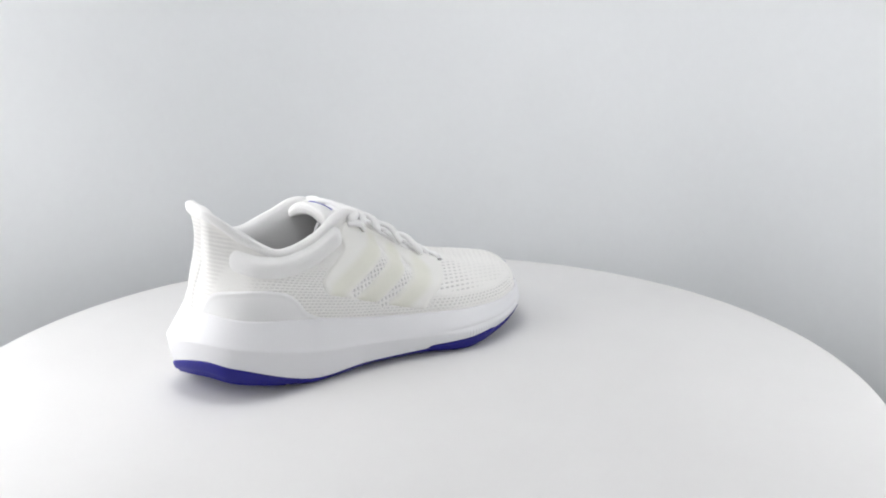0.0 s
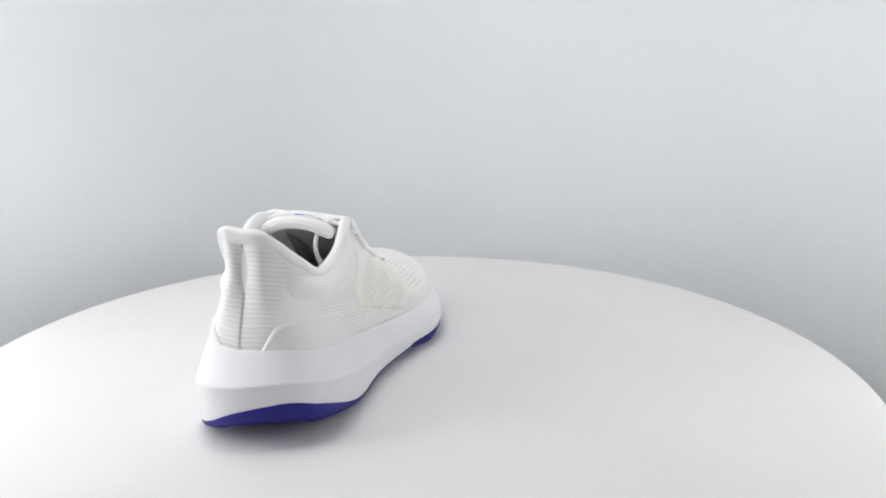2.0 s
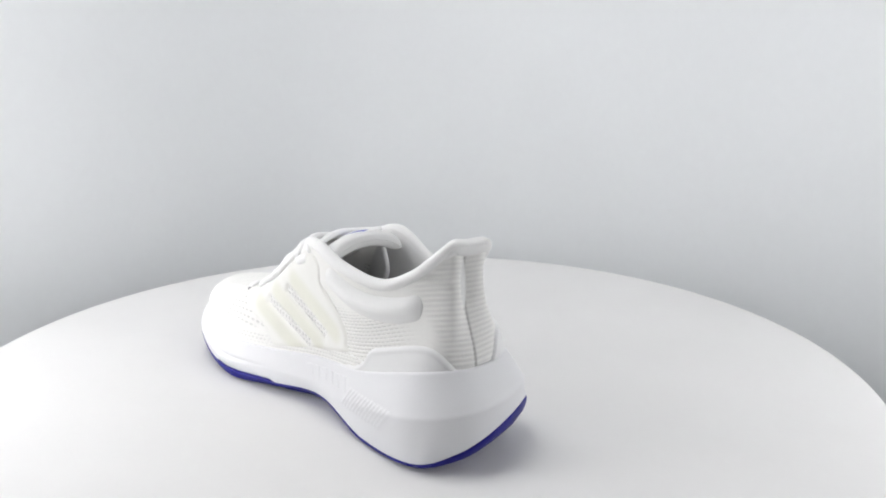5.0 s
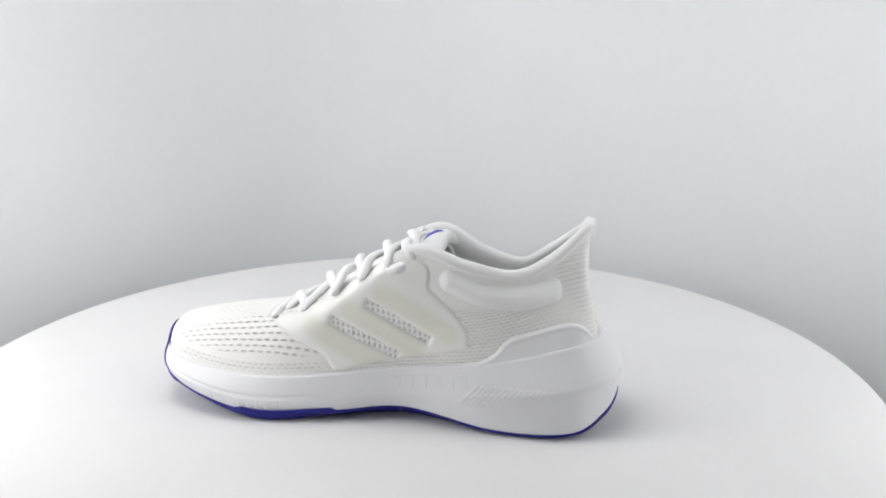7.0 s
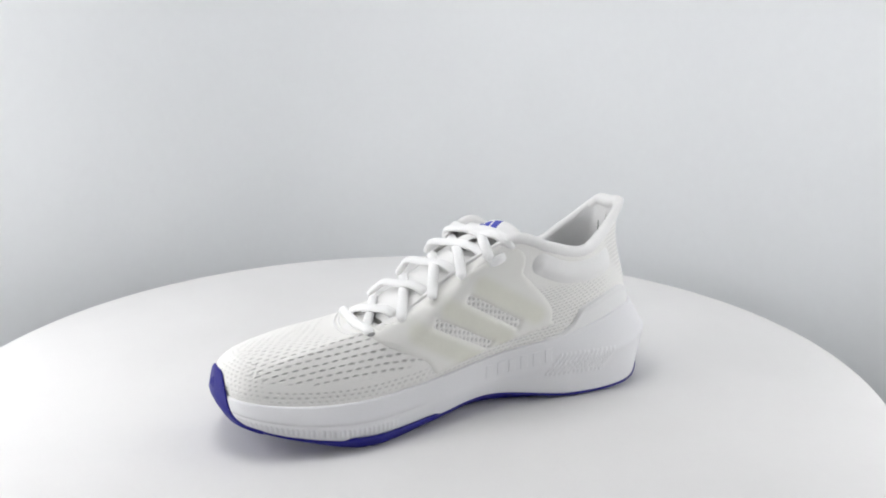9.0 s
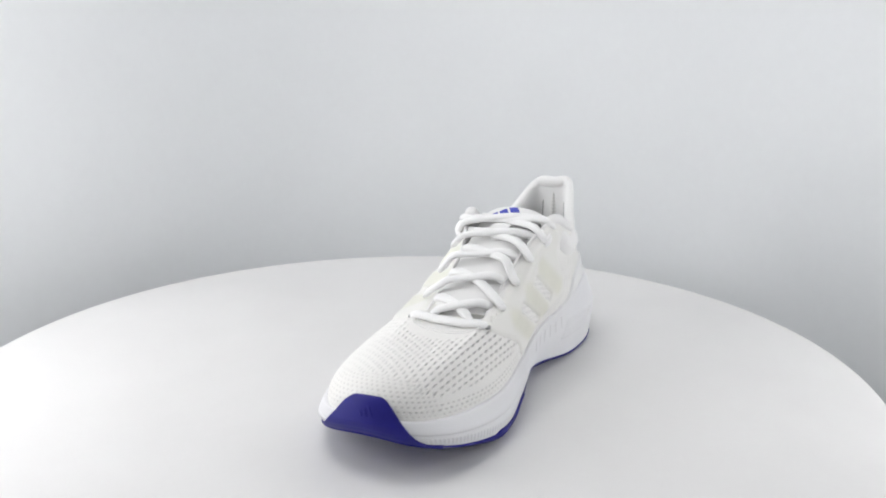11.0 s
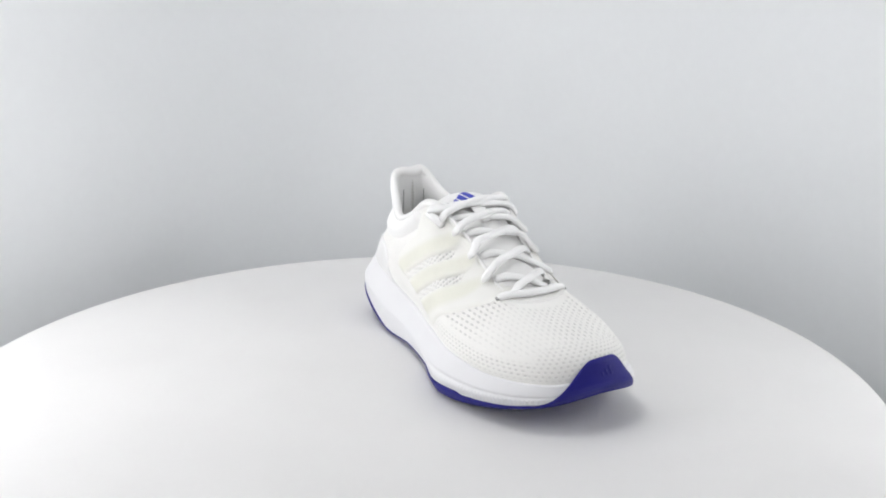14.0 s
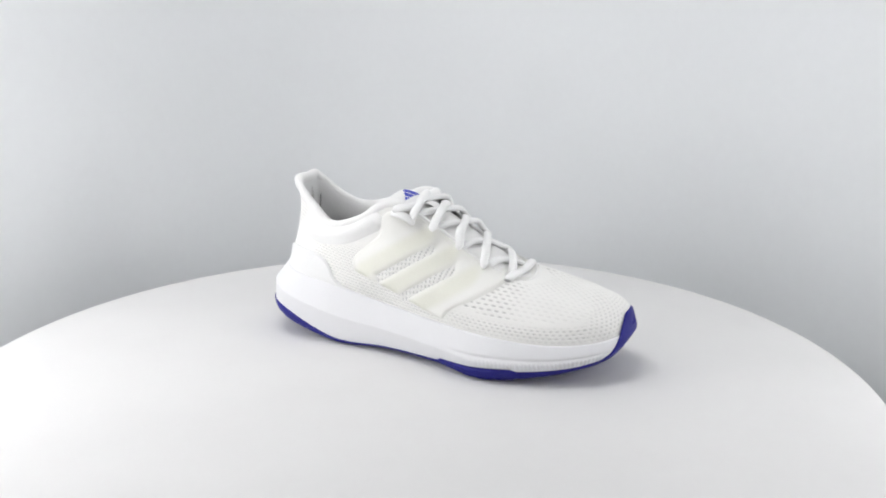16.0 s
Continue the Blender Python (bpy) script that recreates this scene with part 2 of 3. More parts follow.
def polygon_distance(x, z, pts):
    """Signed distance to a polygon, negative inside."""
    p = np.array(pts, float)
    d = np.full(x.shape, 1e9)
    inside = np.zeros(x.shape, bool)
    for (ax, az), (bx, bz) in zip(p, np.roll(p, -1, 0)):
        ex, ez = bx - ax, bz - az
        t = np.clip(((x - ax) * ex + (z - az) * ez) / (ex * ex + ez * ez), 0, 1)
        d = np.minimum(d, np.hypot(x - ax - t * ex, z - az - t * ez))
        cross = (az > z) != (bz > z)
        with np.errstate(divide="ignore", invalid="ignore"):
            inside ^= cross & (x < ex * (z - az) / (ez if ez else 1e-9) + ax)
    return np.where(inside, -d, d)


def capsule_distance(x, z, line, r):
    d = np.full(x.shape, 1e9)
    for (ax, az), (bx, bz) in zip(line[:-1], line[1:]):
        ex, ez = bx - ax, bz - az
        t = np.clip(((x - ax) * ex + (z - az) * ez) / (ex * ex + ez * ez), 0, 1)
        d = np.minimum(d, np.hypot(x - ax - t * ex, z - az - t * ez))
    return d - r


def slot_distance(x, z, line, half):
    """Signed distance to a straight slot with square ends."""
    (ax, az), (bx, bz) = line
    length = math.hypot(bx - ax, bz - az)
    ex, ez = (bx - ax) / length, (bz - az) / length
    along = np.abs((x - (ax + bx) / 2) * ex + (z - (az + bz) / 2) * ez) - length / 2 - 1.5
    across = np.abs((z - (az + bz) / 2) * ex - (x - (ax + bx) / 2) * ez) - half
    return np.hypot(np.maximum(along, 0), np.maximum(across, 0)) + np.minimum(np.maximum(along, across), 0)


SLOTS = {-1: [[(113, 57), (149, 79)], [(134, 45.5), (168, 66.5)]], 1: [[(112, 56), (147, 77)], [(132, 45), (169, 65)]]}


def build_upper():
    nu, nv = 1300, 190
    u = np.linspace(0, NST, nu, endpoint=False)
    v = np.linspace(0, 1, nv)
    P = upper_point(u[:, None], v[None, :])
    N = normals(P, True)
    if (N[nu // 4, nv // 3, 1]) > 0:
        N = -N
    x, y, z = P[..., 0], P[..., 1], P[..., 2]
    st = u[:, None] + 0 * v[None, :]
    rise = z - P[:, :1, 2]
    along = np.cumsum(np.linalg.norm(np.diff(P, axis=1, prepend=P[:, :1]), axis=-1), axis=1)
    arc = np.arctan2(y - 0.0, z - 8.0) * 48.0
    # open mesh over the toe box
    toe = smoothstep(x, 168, 182) * smoothstep(along, 3, 5)
    bare = smoothstep(np.hypot((x - 205) / 34, (y - 3) / 34), 0.72, 0.82)
    low_edge = np.where(y > 0, 14.0, 18.5)
    big = (1 - 0.7 * smoothstep(-y, 4, 26) * smoothstep(x, 212, 228)) * dashes(x + 0.2 * arc, arc, 5.6, 3.0, 1.8, 0.47, 1.8) * smoothstep(along - low_edge, 0.0, 2.0) * smoothstep(283 - x, 0, 10)
    small = dashes(x, along, 4.2, 2.7, 1.1, 0.55) * (1 - smoothstep(along - low_edge, -5.0, -3.0))
    rim = dashes(st * 40, along, 4.6, 2.7, 1.0, 0.6) * smoothstep(x, 268, 276) * (1 - smoothstep(along, 26, 32))
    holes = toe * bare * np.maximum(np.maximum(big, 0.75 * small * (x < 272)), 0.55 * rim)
    # fine knit courses on quarters and heel
    back = 1 - smoothstep(x, 165, 180)
    course = 0.5 + 0.5 * np.sin(2 * math.pi * along / 2.8)
    panel = (1 - smoothstep(np.abs(y + 1), 15 + 0.10 * rise, 19 + 0.10 * rise)) * (1 - smoothstep(x, 44, 50))
    film = smoothstep(z, 74, 80) * smoothstep(x, 24, 34) * (x < 125)
    low = back * smoothstep(x, 60, 75) * (1 - smoothstep(rise, 26, 40))
    rows = dashes(x, along, 3.4, 2.3, 1.35, 0.45) * back * smoothstep(x, 30, 60) * smoothstep(0.72 - v[None, :], 0, 0.1) * (1 - film)
    seam = np.exp(-(y / 0.7) ** 2) * (x < 40) * (v[None, :] < 0.97)
    slot = np.zeros_like(x)
    for sd in (-1, 1):
        for line in SLOTS[sd]:
            slot = np.maximum(slot, (slot_distance(x, z, line, 4.0) < 0) * (y * sd > 12))
    rows = np.maximum(rows * (1 - slot), 1.5 * slot * dashes(along + 0.3 * x, x, 4.6, 3.1, 1.6, 0.6))
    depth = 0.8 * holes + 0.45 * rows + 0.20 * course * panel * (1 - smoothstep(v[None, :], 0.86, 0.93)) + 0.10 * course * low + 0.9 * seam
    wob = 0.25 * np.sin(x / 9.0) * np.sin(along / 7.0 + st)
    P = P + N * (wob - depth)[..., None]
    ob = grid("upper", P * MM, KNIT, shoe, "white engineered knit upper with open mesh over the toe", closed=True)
    att = ob.data.attributes.new("recess_shade_or_film", "FLOAT", "POINT")
    # darkens the dimples, rows, ribs and seam by colour, as shade would
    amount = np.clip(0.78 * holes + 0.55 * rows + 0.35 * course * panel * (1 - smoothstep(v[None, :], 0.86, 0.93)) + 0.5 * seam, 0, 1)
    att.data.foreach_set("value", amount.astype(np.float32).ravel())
    return ob


upper = build_upper()
COARSE = upper_point(np.linspace(0, NST, 360, endpoint=False)[:, None], np.linspace(0, 1, 60)[None, :])
from mathutils.bvhtree import BVHTree
SKIN = BVHTree.FromPolygons([Vector(p) for p in COARSE.reshape(-1, 3)], grid_faces(360, 60, True))


def on_side(x, z, side):
    """The place on the upper's outer (-1) or inner (+1) side at x, z, and its outward normal; behind x = 45, x runs on round the heel."""
    th = max(0.0, (45.0 - x) / 35.0)
    way = Vector((-math.sin(th), side * math.cos(th), 0))
    centre = Vector((max(x, 45.0), 0, z))
    hit, nor, _, _ = SKIN.ray_cast(centre + way * 160.0, -way)
    if hit is None:
        hit, nor, _, _ = SKIN.find_nearest(centre + way * 40.0)
    if nor.dot(way) < 0:
        nor = -nor
    return np.array(hit), np.array(nor)


# ---- sole ----


def build_sole():
    nu = 1800
    u = np.linspace(0, NST, nu, endpoint=False)
    a, b, c, g = (loop(p, u) for p in (TOP_EDGE, BULGE, RUBBER, GROUND))
    out = plan_out(TOP_EDGE, u)
    inner = a - out * 5 - np.array([0, 0, 1.0])
    lip = a - out * 1.2 + np.array([0, 0, 0.6])
    rows = [inner, lip, a]
    n1, n2 = 22, 22
    fore = smoothstep(np.abs(b[:, 0]), 90, 170)[:, None]
    for k in range(1, n1 + 1):
        s = k / n1
        straight = a + (b - a) * s
        round_ = a + (b - a) * np.array([math.sin(s * math.pi / 2)] * 2 + [s])
        rows.append(straight * (1 - 0.65 * fore) + round_ * 0.65 * fore)
    for k in range(1, n2 + 1):
        s = k / n2
        straight = b + (c - b) * s
        round_ = b + (c - b) * np.array([1 - math.cos(s * math.pi / 2)] * 2 + [s])
        rows.append(straight * 0.4 + round_ * 0.6)
    rows.append(c - plan_out(RUBBER, u) * 3)
    P = np.stack(rows, 1)
    N = normals(P, True)
    if N[nu // 4, 20, 1] > 0:
        N = -N
    x, z = P[..., 0], P[..., 2]
    st = u[:, None] + 0 * x
    level = (z - c[:, None, 2]) / (a[:, None, 2] - c[:, None, 2] + 1e-6)
    girth = np.cumsum(np.linalg.norm(np.diff(b, axis=0, prepend=b[:1]), axis=1))[:, None]
    # upright ribs round the forefoot, slanted ribs on the inner heel
    band = smoothstep(level, 0.10, 0.16) * (1 - smoothstep(level, 0.34, 0.40)) * smoothstep(x, 196, 204) * (1 - smoothstep(x, 281, 285))
    ribs = band * np.where(np.sin(2 * math.pi * girth / 2.9) > 0, 1.0, 0.0)
    slant = np.sin(2 * math.pi * (x + 0.9 * (z - 24)) / 3.3)
    inner_band = (st > 12) * smoothstep(x + 0.9 * (z - 24), 44, 45) * (1 - smoothstep(x + 0.9 * (z - 24), 88, 89)) * smoothstep(z, 18, 18.6) * (1 - smoothstep(z, 31, 31.6))
    groove = np.exp(-((level - 0.47) / 0.045) ** 2) * smoothstep(x, 170, 205)
    P = P + N * (0.45 * ribs + 0.5 * inner_band * (slant > 0) - 0.9 * groove)[..., None]
    grid("midsole", P * MM, FOAM, shoe, "thick white foam midsole with ribbed bands", closed=True)
    # rubber below: a wrapped edge, a tread and a floor
    n = 720
    u = np.linspace(0, NST, n, endpoint=False)
    c, g = loop(RUBBER, u), loop(GROUND, u)
    oc = plan_out(RUBBER, u)
    mid = np.array([140.0, -4.0, 3.0])
    wide = [c - oc * 2.5 + np.array([0, 0, 0.8]), c + oc * 0.5 + np.array([0, 0, 0.5]), c + oc * 0.8]
    pod = smoothstep(c[:, 0], 168, 172) * (1 - smoothstep(c[:, 0], 226, 232))
    wide[1] += oc * 0.8 * pod[:, None] + np.array([0, 0, 2.2]) * pod[:, None]
    wide[2] += oc * 0.8 * pod[:, None]
    for k in range(1, 9):
        s = k / 8
        q = c + (g - c) * np.array([1 - math.cos(s * math.pi / 2)] * 2 + [math.sin(s * math.pi / 2)])
        wide.append(q + oc * 0.8 * (1 - s))
    cut = 1.2 * (np.sin(2 * math.pi * u * 3.1) > 0.93)
    for s in (0.94, 0.86, 0.6, 0.3, 0.02):
        q = mid + (g - mid) * np.array([s, s, 1.0])
        q[:, 2] = g[:, 2] * max(0.0, 1 - 4.5 * (1 - s))
        wide.append(q)
    P = np.stack(wide, 1)
    tread = (1 - smoothstep(c[:, 0], 45, 70)) * smoothstep(c[:, 2] - g[:, 2], 4, 8)
    P[:, 6] -= oc * 1.3 * tread[:, None]
    P[:, 7:, 2] += cut[:, None] * (P[:, 7:, 2] < 6)
    P[..., 2] = np.maximum(P[..., 2], 0.0)
    grid("outsole", P * MM, BLUE, shoe, "thin blue rubber outsole", closed=True)


build_sole()


def toe_bumper():
    """The outsole's blue rubber drawn up over the toe."""
    nu, nw = 140, 50
    u = np.linspace(7.55, 10.45, nu)
    w = np.linspace(0, 1, nw)
    a, b, c = (loop(p, u) for p in (TOP_EDGE, BULGE, RUBBER))
    pts = [c - np.array([0, 0, 1.0]), c, 0.5 * (b + c) + plan_out(BULGE, u) * 0.4, b, 0.5 * (a + b) + plan_out(BULGE, u) * 0.5, a]
    for k in (0.12, 0.18, 0.24, 0.30):
        pts.append(upper_point(u, np.full_like(u, k)) + plan_out(TOP_EDGE, u) * 0.5)
    path = np.stack(pts, 1)
    seg = np.cumsum(np.linalg.norm(np.diff(path, axis=1, prepend=path[:, :1]), axis=-1), axis=1)
    off = np.abs(u - 9.0)
    tall = 2.0 + 23.0 * (1 - smoothstep(off, 0.22, 1.15))
    P = np.empty((nu, nw, 3))
    for i in range(nu):
        for k in range(3):
            P[i, :, k] = np.interp(w * tall[i], seg[i], path[i, :, k])
    N = normals(P, False)
    if N[nu // 2, nw // 2, 0] < 0:
        N = -N
    edge = np.minimum(1, (1 - w)[None, :] * tall[:, None] / 1.2) * np.minimum(1, np.minimum(np.arange(nu), nu - 1 - np.arange(nu)) / 3.0)[:, None]
    P = P + N * (1.0 * np.sqrt(np.clip(edge, 0, 1)) - 0.1)[..., None]
    bumper = grid("toe_bumper", P * MM, BLUE, shoe, "blue rubber bumper wrapping up over the toe")
    for k in range(3):
        c0 = nu // 2 - 6 + 4 * k
        w0, w1 = 27, 33 + 3 * k
        strip = np.stack([np.stack([P[c0 + o + (w1 - w) // 3, w] + N[c0, w] * (0.45 if 0 < o < 3 else -0.1) for w in range(w0, w1)]) for o in range(4)])
        grid("raised_mark", strip * MM, BLUE, bumper)


toe_bumper()

# ---- overlays laid on the side of the upper ----


def bend(line, n=6):
    """A smooth open curve through a few points."""
    p = np.array([line[0]] + list(line) + [line[-1]], float)
    out = []
    for i in range(1, len(p) - 2):
        for f in np.arange(n) / n:
            a, b, c, d = p[i - 1:i + 3]
            out.append(0.5 * (2 * b + (c - a) * f + (2 * a - 5 * b + 4 * c - d) * f * f + (3 * b - a - 3 * c + d) * f ** 3))
    return out + [p[-2]]


def overlay(name, side, distance, bounds, lift, mat, label, step=1.1, sink=0.4, tint=None):
    """A moulded layer on the side: a grid cut to a shape, its edge drawn to the outline, raised by lift(distance, x, z)."""
    x0, x1, z0, z1 = bounds
    xs, zs = np.arange(x0, x1 + step, step), np.arange(z0, z1 + step, step)
    X, Z = np.meshgrid(xs, zs, indexing="ij")
    D = distance(X, Z)
    keep = D < 0.55 * step
    cells = keep[:-1, :-1] & keep[1:, :-1] & keep[1:, 1:] & keep[:-1, 1:]
    used = np.zeros(X.shape, bool)
    for dx in (0, 1):
        for dz in (0, 1):
            used[dx:used.shape[0] - 1 + dx, dz:used.shape[1] - 1 + dz] |= cells
    full = np.zeros(X.shape, int)
    for dx in (0, 1):
        for dz in (0, 1):
            full[dx:full.shape[0] - 1 + dx, dz:full.shape[1] - 1 + dz] += cells
    rim = used & (full < 4)
    e = 0.05
    for _ in range(3):
        gx = (distance(X + e, Z) - distance(X - e, Z)) / (2 * e)
        gz = (distance(X, Z + e) - distance(X, Z - e)) / (2 * e)
        D = distance(X, Z)
        X, Z = np.where(rim, X - gx * D, X), np.where(rim, Z - gz * D, Z)
    D = distance(X, Z)
    index, verts = -np.ones(X.shape, int), []
    H = lift(np.maximum(-D, 0), X, Z)
    for i, j in zip(*np.nonzero(used)):
        p, n = on_side(X[i, j], Z[i, j], side)
        index[i, j] = len(verts)
        verts.append((p + n * (H[i, j] - sink * (D[i, j] > -0.02))) * MM)
    faces = []
    for i, j in zip(*np.nonzero(cells)):
        f = (index[i, j], index[i + 1, j], index[i + 1, j + 1], index[i, j + 1])
        faces.append(f if side < 0 else f[::-1])
    ob = mesh_object(name, verts, faces, mat, shoe, label)
    # on overlays the attribute only carries the clear film's share
    att = ob.data.attributes.new("recess_shade_or_film", "FLOAT", "POINT")
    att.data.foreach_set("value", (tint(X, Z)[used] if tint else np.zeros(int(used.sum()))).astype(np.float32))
    return ob


def side_panel(side):
    if side < 0:
        outline = [(92, 60), (128, 48), (166, 36), (171, 37), (178, 44), (203, 57), (207, 63), (203, 66), (180, 74), (150, 92), (122, 105), (114, 105), (109, 99), (110, 90), (107, 86), (93, 74), (89, 67)]
    else:
        outline = [(87, 55), (88, 51), (128, 42), (164, 34), (171, 35), (178, 44), (205, 58), (208, 63), (203, 66), (180, 74), (150, 92), (122, 105), (114, 105), (109, 99), (110, 90), (107, 86), (92, 70), (87, 62)]
    outline = bend(outline + outline[:1], 4)[:-1]

    def distance(x, z):
        d = polygon_distance(x, z, outline)
        for s in SLOTS[side]:
            d = np.maximum(d, -slot_distance(x, z, s, 2.8))
        return d

    def lift(d, x, z):
        return 0.3 + 0.5 * np.sqrt(np.clip(d / 0.9, 0, 1)) + 0.4 * smoothstep(d, 0.8, 3.4) * smoothstep(88 - z, 0, 12)
    (a0, a1), (b0, b1) = ((np.array(q, float) for q in (s[0], s[-1])) for s in SLOTS[side][:2])
    step = ((b0 + b1) - (a0 + a1)) / 2
    stripes = [(a0 + step * k, a1 + step * k) for k in (-0.52, 0.5, 1.52)]

    def clear_film(x, z):
        d = np.min([capsule_distance(x, z, [tuple(p + (p - q) * 0.06), tuple(q + (q - p) * 0.06)], 5.6) for p, q in stripes], axis=0)
        return 0.95 * smoothstep(d, -3.0, 4.0)
    overlay("side_panel", side, distance, (84, 212, 30, 110), lift, TPU, "cream translucent side panel with three broad stripes", tint=clear_film)


def collar_pad(side):
    line = bend([(33, 89), (58, 83), (82, 86.5), (104, 97)] if side < 0 else [(35, 88), (56, 84), (78, 85.5), (97, 93.5)])
    overlay("collar_pad", side, lambda x, z: capsule_distance(x, z, line, 7.2), (20, 118, 68, 108),
            lambda d, x, z: 0.1 + 3.5 * smoothstep(d, -1.6, 6.6) * (0.3 + 0.7 * smoothstep(x, 26, 58)), SMOOTH, "padded white rib below the collar", 0.9)


def heel_clip(side):
    if side < 0:
        outline = [(-1, 53), (3, 56), (7, 62), (12, 68.5), (20, 71), (36, 71), (50, 69.5), (62, 66), (69, 60), (74, 52), (84, 46), (92, 43.5), (92, 38), (70, 40), (40, 46), (20, 50)]
    else:
        outline = [(-1, 53), (3, 56), (8, 61), (15, 67), (24, 69), (40, 67), (56, 62.5), (65, 59), (71, 51), (80, 45), (90, 43), (90, 38), (70, 39), (40, 46), (20, 50)]
    outline = bend(outline + outline[:1], 3)[:-1]

    def lift(d, x, z):
        return 0.4 + 1.3 * np.sqrt(np.clip(d / 1.6, 0, 1)) - 0.35 * smoothstep(d, 2.0, 3.6)
    overlay("heel_clip", side, lambda x, z: polygon_distance(x, z, outline), (-3, 94, 36, 74), lift, CLIP, "smooth white moulded heel clip", 0.9)


for side in (-1, 1):
    side_panel(side)
    collar_pad(side)
    heel_clip(side)

# ---- collar, lining, insole ----


def sweep(name, path, w, h, mat, label="", up=(0, 0, 1), nseg=14, ends=True, taper=None):
    """A flattened round cord of half width w and half height h along a path."""
    p = np.array(path, float)
    t = unit(np.gradient(p, axis=0))
    up = np.broadcast_to(np.array(up, float), p.shape)
    s = unit(np.cross(t, up))
    n = np.cross(s, t)
    ph = np.linspace(0, 2 * math.pi, nseg, endpoint=False)
    k = np.ones(len(p)) if taper is None else np.array(taper)
    if ends:
        k = k.copy()
        k[0] *= 0.3
        k[-1] *= 0.3
    P = p[:, None] + k[:, None, None] * (s[:, None] * (w * np.cos(ph))[None, :, None] + n[:, None] * (h * np.sin(ph))[None, :, None])
    nv = len(ph)
    faces = []
    for i in range(len(p) - 1):
        for j in range(nv):
            faces.append((i * nv + j, i * nv + (j + 1) % nv, (i + 1) * nv + (j + 1) % nv, (i + 1) * nv + j))
    faces.append(tuple(range(nv))[::-1])
    faces.append(tuple((len(p) - 1) * nv + j for j in range(nv)))
    return mesh_object(name, P.reshape(-1, 3) * MM, faces, mat, shoe, label)


def collar():
    u = np.linspace(5.0, 13.0, 140)
    sweep("eyestay_edge", loop(OPENING, u) - plan_out(OPENING, u) * 0.3 + np.array([0, 0, -0.6]), 1.3, 1.5, SMOOTH, "folded white edge of the lace stay", nseg=10)
    u = np.linspace(-5.3, 5.3, 160)
    t = loop(OPENING, u)
    inward = -plan_out(OPENING, u)
    size = 0.60 + 0.40 * smoothstep(np.abs(u), 0.5, 2.2)
    sweep("collar_rim", t + inward * 2.0 * size[:, None] + np.array([0, 0, -1.2]) * size[:, None], 3.6, 3.6, SMOOTH, "rolled padded white collar edge", nseg=16, taper=size)
    u = np.linspace(-1.35, 1.35, 60)
    pad = np.sqrt(np.clip(1 - (np.abs(u) / 1.4) ** 3, 0.05, 1))
    sweep("heel_tab_pad", loop(OPENING, u) - plan_out(OPENING, u) * 2.9 + np.array([0, 0, -2.4]), 4.0, 4.6, SMOOTH,
          "blunt padded white top of the heel tab", nseg=16, taper=pad)
    u = np.linspace(0, NST, 300, endpoint=False)
    v = np.linspace(0, 1, 30)[None, :, None]
    t = loop(OPENING, u)
    inward = -plan_out(OPENING, u)
    size = (0.60 + 0.40 * smoothstep(np.minimum(u, NST - u), 0.5, 2.2))[:, None]
    p0 = t + (inward * 2.2 + np.array([0, 0, 2.0])) * size
    foot = loop(TOP_EDGE, u)
    p3 = foot - plan_out(TOP_EDGE, u) * (9.0 + 8.0 * smoothstep(np.minimum(u, NST - u), 2.5, 5.0))[:, None]
    p3[:, 2] = np.maximum(42, foot[:, 2] - 2)
    p1, p2 = p0 + inward * (8.5 + 3.0 * smoothstep(np.minimum(u, NST - u), 2.0, 3.5))[:, None] + np.array([0, 0, 0.5]), p3 + (p0 - p3) * 0.42 + inward * 2.0
    P = p0[:, None] * (1 - v) ** 3 + 3 * p1[:, None] * v * (1 - v) ** 2 + 3 * p2[:, None] * v ** 2 * (1 - v) + p3[:, None] * v ** 3
    rear = P[np.r_[214:300, 0:87]]
    grid("lining", rear * MM, LINING, shoe, "soft padded grey-white lining")
    s = np.linspace(0.0, 1.02, 12)[None, :, None]
    mid = np.array([110.0, -3.0, 0])
    floor_ = mid + (p3[:, None] - mid) * s
    floor_[..., 2] = p3[:, None, 2] - 1.0
    grid("insole", floor_ * MM, INSOLE, shoe, "dark grey fabric insole", closed=True)
    for y in (-9.0, 9.0):
        line = [(31.5, y, 107 - 30 * k) for k in np.linspace(0, 1, 12)]
        pts = []
        for q in line:
            hit = min(rear.reshape(-1, 3), key=lambda r: (r[1] - q[1]) ** 2 + (r[2] - q[2]) ** 2 + (0 if r[0] < 60 else 1e6))
            pts.append(np.array(hit))
        pts = np.array(pts)
        pts = np.stack([np.convolve(np.pad(pts[:, k], 1, "edge"), [.25, .5, .25], "valid") for k in range(3)], 1)
        sweep("lining_seam", pts + np.array([0.2, 0, 0]), 0.5, 0.4, SEAM, "fine grey stitched seam", up=(1, 0, 0), nseg=6)


collar()

# ---- tongue ----
TONGUE = [(222, 4, 57), (209, 4, 60.3), (196, 4, 67.5), (178, 4, 77.8), (160, 4, 88.5), (142, 4, 98.8), (126, 4, 105.8), (117, 4, 109.2), (110, 4, 111.0), (104, 4, 111.0)]


def tongue_point(s, q):
    """s along the tongue from toe to ankle, q across it from -1 to 1."""
    line = np.array(bend(TONGUE, 10))
    k = np.linspace(0, 1, len(line))
    c = np.stack([np.interp(s, k, line[:, i]) for i in range(3)], -1)
    half = 20.5 + 5.5 * smoothstep(s, 0.5, 1.0)
    c[..., 1] += q * half
    c[..., 2] -= (4.0 + 4.5 * smoothstep(s, 0.55, 1.0)) * q ** 2 * np.abs(q) ** 0.3
    return c


